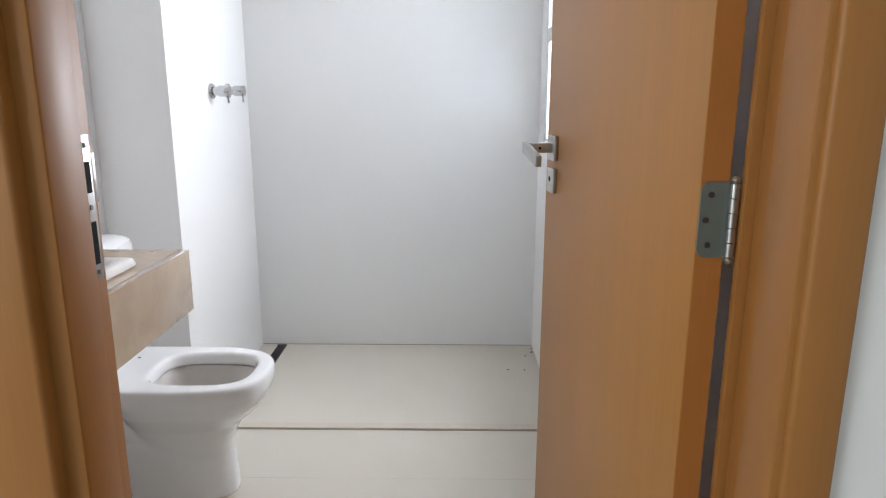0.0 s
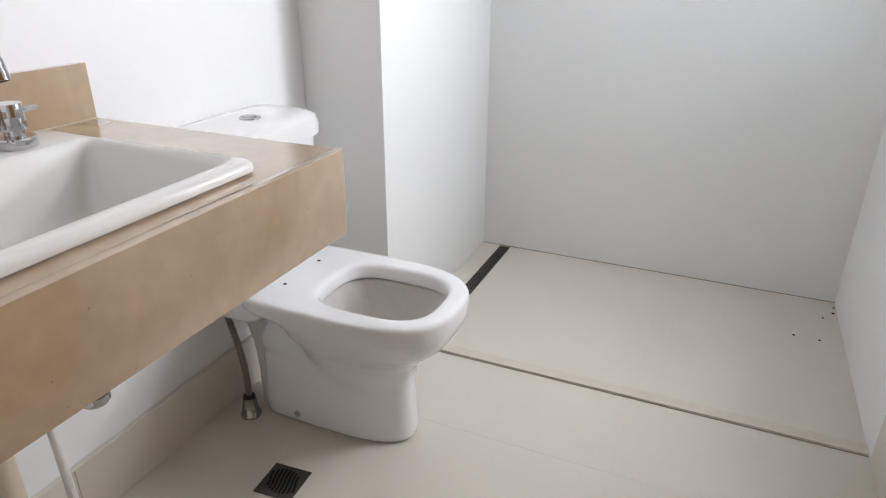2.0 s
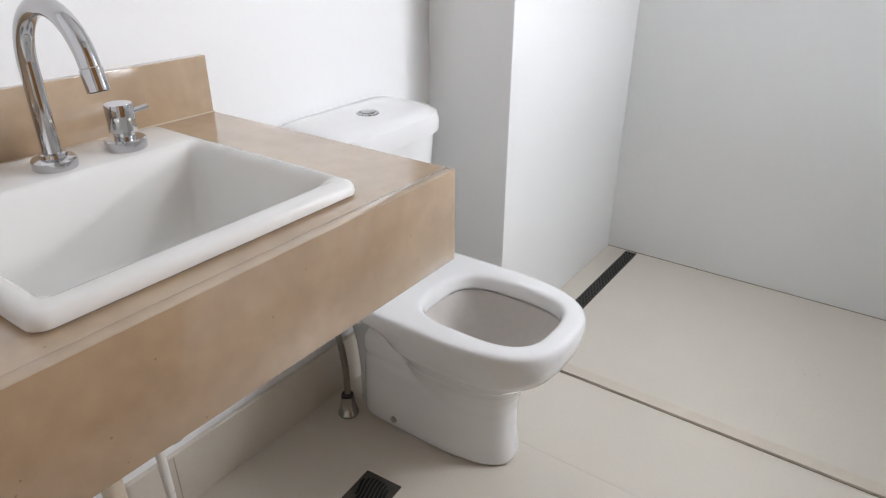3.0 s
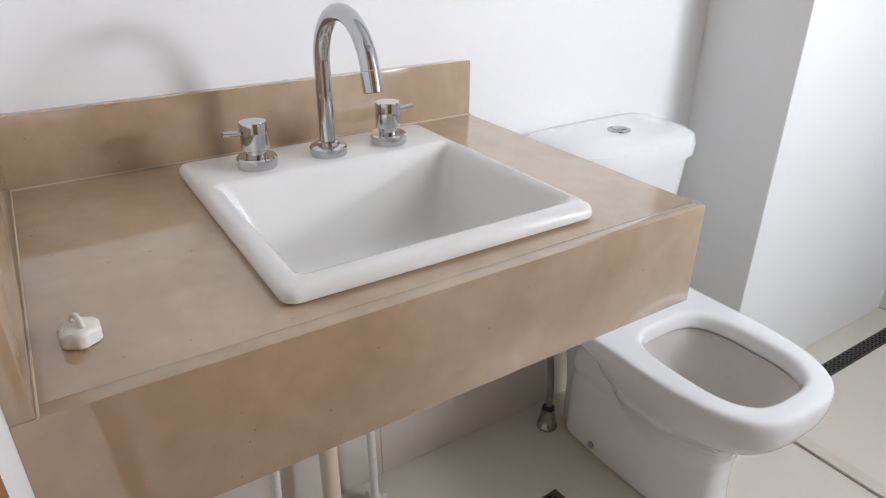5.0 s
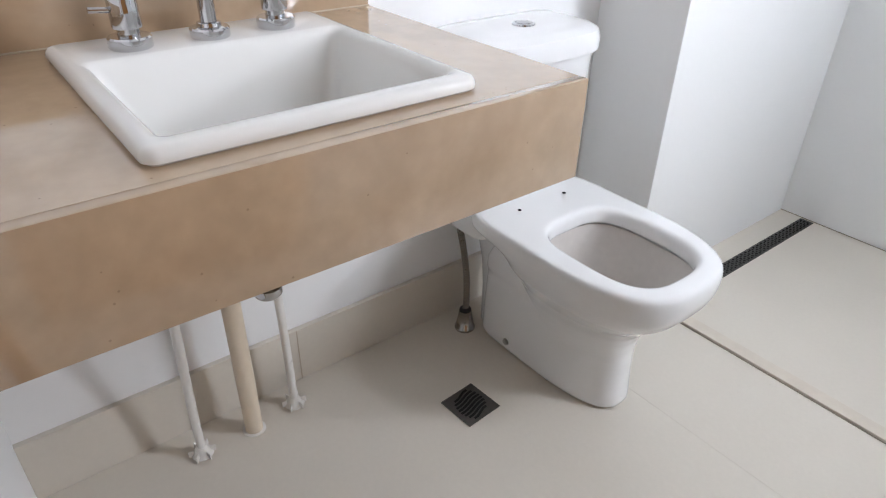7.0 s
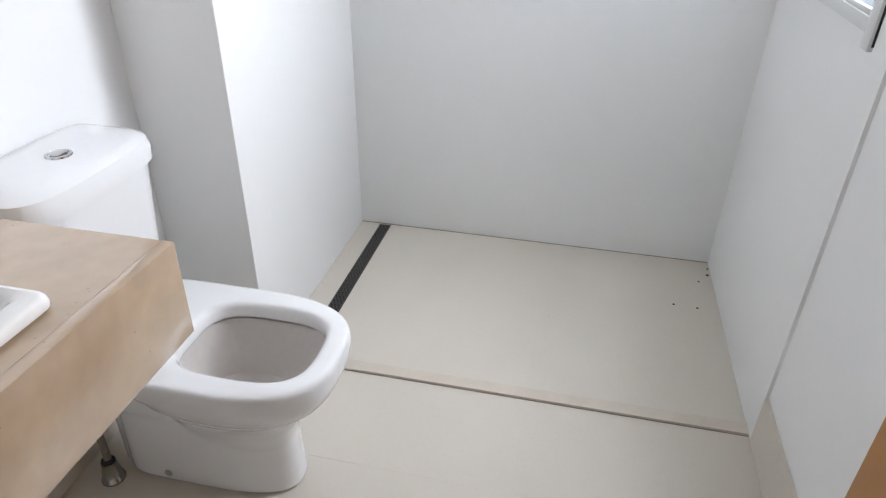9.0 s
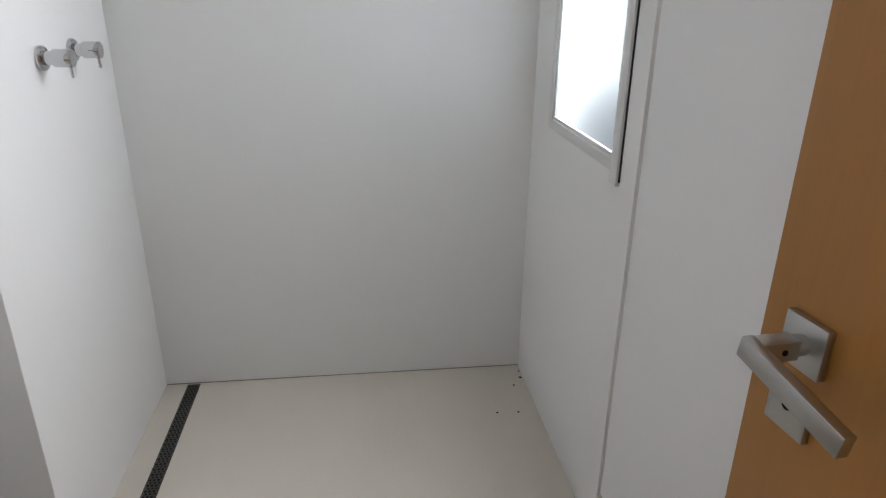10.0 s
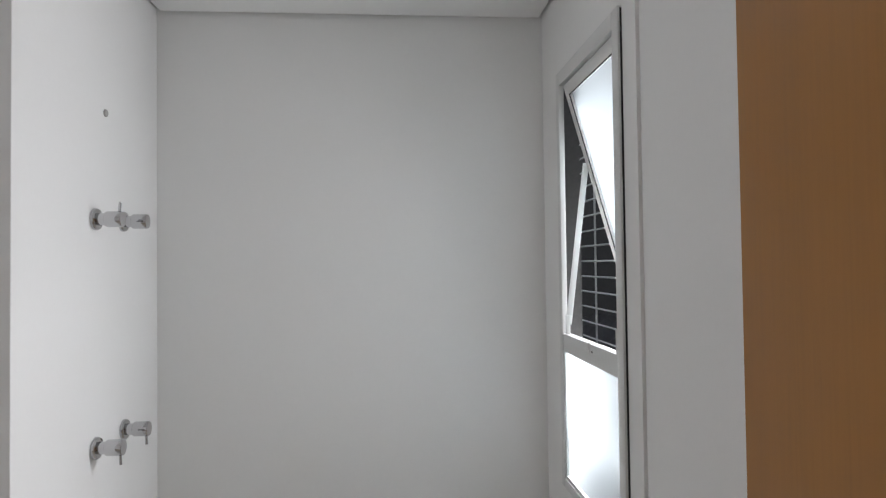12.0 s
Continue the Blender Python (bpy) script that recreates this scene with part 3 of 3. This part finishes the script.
def toilet():
    cy = 1.993
    t = thing("toilet", (-0.88, cy, 0), "white close-coupled ceramic toilet without a seat", "toilet")

    def ring(z, xb, xf, w, nf=2.75, nb=7.0, split=0.45):
        return oval(xb, xf, cy - w, cy + w, z, nf, nb, 96, split)

    column = loft([
        ring(0.001, -1.095, -0.660, 0.087, 2.6), ring(0.012, -1.098, -0.656, 0.089, 2.6), ring(0.10, -1.094, -0.664, 0.090, 2.5), ring(0.19, -1.088, -0.667, 0.091, 2.5),
        ring(0.202, -1.087, -0.672, 0.089, 2.5), ring(0.206, -1.087, -0.70, 0.086, 2.5), ring(0.225, -1.085, -0.90, 0.091, 4), ring(0.26, -1.080, -0.90, 0.092, 4), ring(0.282, -1.068, -0.90, 0.089, 4), ring(0.30, -1.055, -0.90, 0.090, 4), ring(0.32, -1.036, -0.90, 0.096, 4), ring(0.345, -1.026, -0.90, 0.113, 4), ring(0.37, -1.022, -0.91, 0.138, 4), ring(0.392, -1.022, -0.92, 0.160, 4)])
    bowl = loft([
        ring(0.14, -0.95, -0.670, 0.080, 2.5, 2.2), ring(0.165, -0.955, -0.6655, 0.0875, 2.5, 2.2), ring(0.195, -0.965, -0.6615, 0.0945, 2.5, 2.3), ring(0.225, -0.975, -0.650, 0.104, 2.5, 2.3), ring(0.258, -0.985, -0.628, 0.119, 2.5, 2.4), ring(0.290, -0.990, -0.592, 0.142, 2.6, 2.6), ring(0.320, -0.995, -0.562, 0.163, 2.75, 3.0),
        ring(0.350, -0.985, -0.543, 0.175, 2.85, 4.0), ring(0.372, -1.005, -0.536, 0.182, 2.9, 5.0), ring(0.385, -1.040, -0.534, 0.185, 2.9, 8), ring(0.391, -1.060, -0.5335, 0.187, 2.9, 9), ring(0.400, -1.062, -0.533, 0.1875, 2.9, 9), ring(0.416, -1.062, -0.535, 0.1875, 2.9, 9), ring(0.4225, -1.060, -0.539, 0.185, 2.9, 9), ring(0.425, -1.056, -0.545, 0.180, 2.9, 9),
        ring(0.425, -0.903, -0.577, 0.130, 3.1, 3.4, 0.5), ring(0.4205, -0.894, -0.586, 0.122, 3.1, 3.4, 0.5), ring(0.410, -0.890, -0.590, 0.119, 3.1, 3.4, 0.5),
        ring(0.386, -0.886, -0.592, 0.117, 3.1, 3.4, 0.5), ring(0.383, -0.889, -0.589, 0.120, 3.1, 3.4, 0.5), ring(0.385, -0.908, -0.572, 0.133, 3.1, 3.4, 0.5),
        ring(0.33, -0.918, -0.597, 0.123, 2.5, 2.6, 0.5), ring(0.26, -0.888, -0.637, 0.091, 2.2, 2.3, 0.5), ring(0.21, -0.853, -0.687, 0.053, 2, 2, 0.5)])
    pan = part("pan", joined(column, bowl), CERAMIC, t)
    melt = pan.modifiers.new("one_casting", "REMESH")
    melt.mode, melt.voxel_size, melt.use_smooth_shade = "VOXEL", 0.004, True
    soft = pan.modifiers.new("glaze", "SMOOTH")
    soft.factor, soft.iterations = 0.5, 30
    # inner surface of the bowl, grey-beige and darker than the pan's white
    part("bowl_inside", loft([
        ring(0.3815, -0.894, -0.584, 0.122, 3.1, 3.4, 0.5), ring(0.362, -0.889, -0.594, 0.115, 3.0, 3.2, 0.5), ring(0.334, -0.886, -0.612, 0.104, 2.6, 2.7, 0.5), ring(0.285, -0.876, -0.634, 0.088, 2.3, 2.4, 0.5), ring(0.252, -0.872, -0.655, 0.075, 2.2, 2.2, 0.5), ring(0.236, -0.84, -0.69, 0.045, 2, 2, 0.5)], False, True), GREY_GLAZE, t, "grey-beige inside of the bowl")
    part("rear_shell", loft([
        ring(0.001, -1.135, -1.03, 0.050, 6, 5), ring(0.12, -1.135, -1.03, 0.050, 6, 5), ring(0.20, -1.140, -1.03, 0.054, 6, 5), ring(0.26, -1.150, -1.03, 0.062, 6, 5),
        ring(0.30, -1.172, -1.03, 0.080, 6, 6), ring(0.325, -1.198, -1.03, 0.105, 6, 6), ring(0.335, -1.208, -1.03, 0.150, 6, 8), ring(0.345, -1.210, -1.03, 0.158, 6, 8), ring(0.413, -1.210, -1.03, 0.160, 6, 8)]), CERAMIC, t)
    part("cistern", loft([
        ring(0.414, -1.212, -1.035, 0.160, 4, 9, 0.5), ring(0.422, -1.213, -1.028, 0.166, 4, 9, 0.5), ring(0.50, -1.214, -1.022, 0.172, 4, 9, 0.5), ring(0.755, -1.214, -1.004, 0.188, 3.8, 9, 0.5)]), CERAMIC, t)
    lid = part("lid", loft([
        ring(0.757, -1.213, -1.008, 0.186, 3.8, 9, 0.5), ring(0.7585, -1.214, -0.994, 0.198, 3.8, 9, 0.5), ring(0.785, -1.214, -0.993, 0.199, 3.8, 9, 0.5), ring(0.803, -1.213, -0.998, 0.196, 3.7, 9, 0.5),
        ring(0.813, -1.209, -1.014, 0.182, 3.5, 8, 0.5), ring(0.8175, -1.20, -1.035, 0.165, 3.2, 7, 0.5), ring(0.820, -1.17, -1.07, 0.10, 3, 5, 0.5)]), CERAMIC, t)
    b = part("flush_button", turned(lathe([(0, 0), (0.024, 0), (0.026, 0.002), (0.025, 0.005), (0.020, 0.006), (0.019, 0.004), (0, 0.004)], 36), pose(-1.095, cy, 0.8185)), CHROME, lid, "round chrome flush button")
    part("button_half", turned(lathe([(0, 0), (0.015, 0), (0.0165, 0.003), (0.012, 0.0055), (0, 0.006)], 28), pose(-1.095, cy, 0.822)), CHROME, b)
    for y in (cy - 0.076, cy + 0.076):
        part("seat_hole", turned(lathe([(0, 0), (0.0048, 0), (0.0048, 0.0012), (0, 0.0012)], 18), pose(-0.982, y, 0.4246)), BLACK, t)
    for s in (-1, 1):
        part("floor_bolt", turned(lathe([(0, 0), (0.0085, 0), (0.0095, 0.002), (0.0085, 0.006), (0.003, 0.0068), (0, 0.0068)], 20), pose(-0.975, cy + s * 0.088, 0.034, -90 * s, 0, 0)), SATIN, t, "small nickel bolt cap")


toilet()


def toilet_hose():
    x, y = -1.118, 1.880
    h = thing("toilet_hose", (x, y, 0), "tarnished ribbed metal hose beside the toilet", "water hose")
    part("hose", tube(bezier((x, y, 0.05), (x - 0.002, y + 0.012, 0.19), (x - 0.028, y + 0.004, 0.27), (x - 0.048, y - 0.022, 0.43), 220), 0.0085, 14, 0.0008, 0.0042), HOSE, h)
    part("floor_cup", turned(lathe([(0, 0), (0.027, 0), (0.0285, 0.002), (0.0285, 0.007), (0.0255, 0.010), (0.0195, 0.045), (0.0175, 0.062), (0.016, 0.062), (0.016, 0.05), (0, 0.05)], 32), pose(x, y, 0.001)), CUP, h, "conical nickel floor cup")
    part("collar", turned(lathe([(0.009, 0.0), (0.0158, 0.0), (0.0158, 0.016), (0.012, 0.020), (0.009, 0.020)], 24), pose(x, y, 0.052)), RUBBER, h, "black rubber collar")


toilet_hose()

# ---- drains ----


def square_drain():
    cx, cy, h = -0.880, 1.702, 0.051
    d = thing("floor_drain", (cx, cy, 0), "square dark steel floor drain with wavy slots", "floor drain")
    part("plate", turned(box(-h, h, -h, h, 0.0, 0.003, 0.0008), pose(cx, cy, 0.0004, 0, 0, 4)), PLATE_STEEL, d)
    for k in range(8):
        u = -0.035 + 0.010 * k
        reach = 0.039 * math.sqrt(max(0.05, 1 - (u / 0.046) ** 2))
        pts = [(u - 0.0055 * math.sin(math.pi * v / reach * 0.6), v, 0.0) for v in [-reach + 2 * reach * q / 14 for q in range(15)]]
        part("slot", turned(tube(pts, 0.0036, 8), pose(cx, cy, 0.0033, 0, 0, 4) @ Matrix.Diagonal((1, 1, 0.12, 1))), BLACK, d)


square_drain()


def linear_drain():
    x0, x1, y0, y1 = -0.868, -0.820, 2.56, 3.288
    d = thing("shower_drain", (-0.844, 2.92, 0), "long dark perforated steel shower drain", "shower drain")
    part("channel", box(x0, x1, y0, y1, -0.004, 0.0015, 0.0006), DRAIN_STEEL, d)
    bm = bmesh.new()
    k = 0
    y = y0 + 0.012
    while y < y1 - 0.012:
        for j in range(3):
            a = lathe([(0, 0), (0.0052, 0), (0.0052, 0.0008), (0, 0.0008)], 3 if k % 2 else 4)
            turned(a, pose(x0 + 0.011 + 0.0128 * j + (0.003 if k % 2 else -0.002), y, 0.0014, 0, 0, 40 * k + 60 * j))
            me = bpy.data.meshes.new("t")
            a.to_mesh(me)
            a.free()
            bm.from_mesh(me)
            bpy.data.meshes.remove(me)
        y += 0.0125
        k += 1
    tagged(part("perforation", bm, BLACK, d, smooth=False), kind="stuff")


linear_drain()

# ---- shower valves ----


def valve(y, z, up):
    v = thing("shower_valve", (XP, y, z), "chrome shower valve with a pin lever on the wall", "valve", "shower valves")
    m = pose(XP, y, z, 0, 90, 0)
    part("rose", turned(lathe([(0, 0), (0.028, 0), (0.031, 0.002), (0.031, 0.009), (0.028, 0.013), (0.019, 0.014), (0, 0.014)], 36), m), CHROME, v)
    b = part("body", turned(lathe([(0, 0), (0.0175, 0), (0.0175, 0.020), (0.0215, 0.022), (0.0225, 0.025), (0.0225, 0.064), (0.021, 0.067), (0, 0.067)], 36), m @ Matrix.Translation((0, 0, 0.012))), CHROME, v)
    way = Vector((0.06, 0, up)) if up else Vector((0.06, -1, 0))
    root = Vector((XP + 0.068, y, z))
    part("lever", tube([root + way * 0.019, root + way * 0.048], 0.004, 12), CHROME, b)


valve(2.806, 1.279, -1)
valve(3.000, 1.283, -1)
valve(2.802, 1.918, 1)
valve(2.990, 1.924, 0)


def wall_hook():
    h = thing("wall_pipe_stub", (XP, 2.872, 2.234), "small grey pipe stub for a shower head", "pipe stub")
    part("stub", turned(lathe([(0, 0), (0.011, 0), (0.011, 0.004), (0.009, 0.006), (0, 0.006)], 20), pose(XP, 2.872, 2.234, 0, 90, 0)), SATIN, h)


wall_hook()

# ---- small dirt on the shower floor ----
for x, y, r in ((0.303, 2.980, 0.0045), (0.382, 2.976, 0.0045), (0.405, 3.151, 0.004), (0.442, 3.203, 0.006), (0.447, 3.249, 0.004)):
    c = lathe([(0, 0.0002), (r, 0.0), (r * 0.7, 0.0022), (0, 0.003)], 9)
    tagged(part("dirt_crumb", turned(c, pose(x, y, 0.0002, 0, 0, 500 * x)), BLACK), "dark crumb of dirt on the shower floor", "crumb", "crumbs on the shower floor")

# ---- floor tiles ----


def tiles(xs, ys):
    for a, b in zip(xs, xs[1:]):
        for c, d in zip(ys, ys[1:]):
            part("tile", box(a + 0.0002, b - 0.0002, c + 0.0002, d - 0.0002, -0.0009, 0.0, 0.0002, 1), TILE, floor, smooth=False)


tiles((XL, -0.15, XR), (YO, 2.06, 2.393))
tiles((XP, -0.868), (2.436, YB))
tiles((-0.820, -0.15, XS), (2.436, YB))
tiles((-0.868, -0.820), (2.436, 2.56))
tiles((-1.8, -0.9, 0.0, 0.9, 1.8), (-2.6, -1.7, -0.8, 0.1, YO))
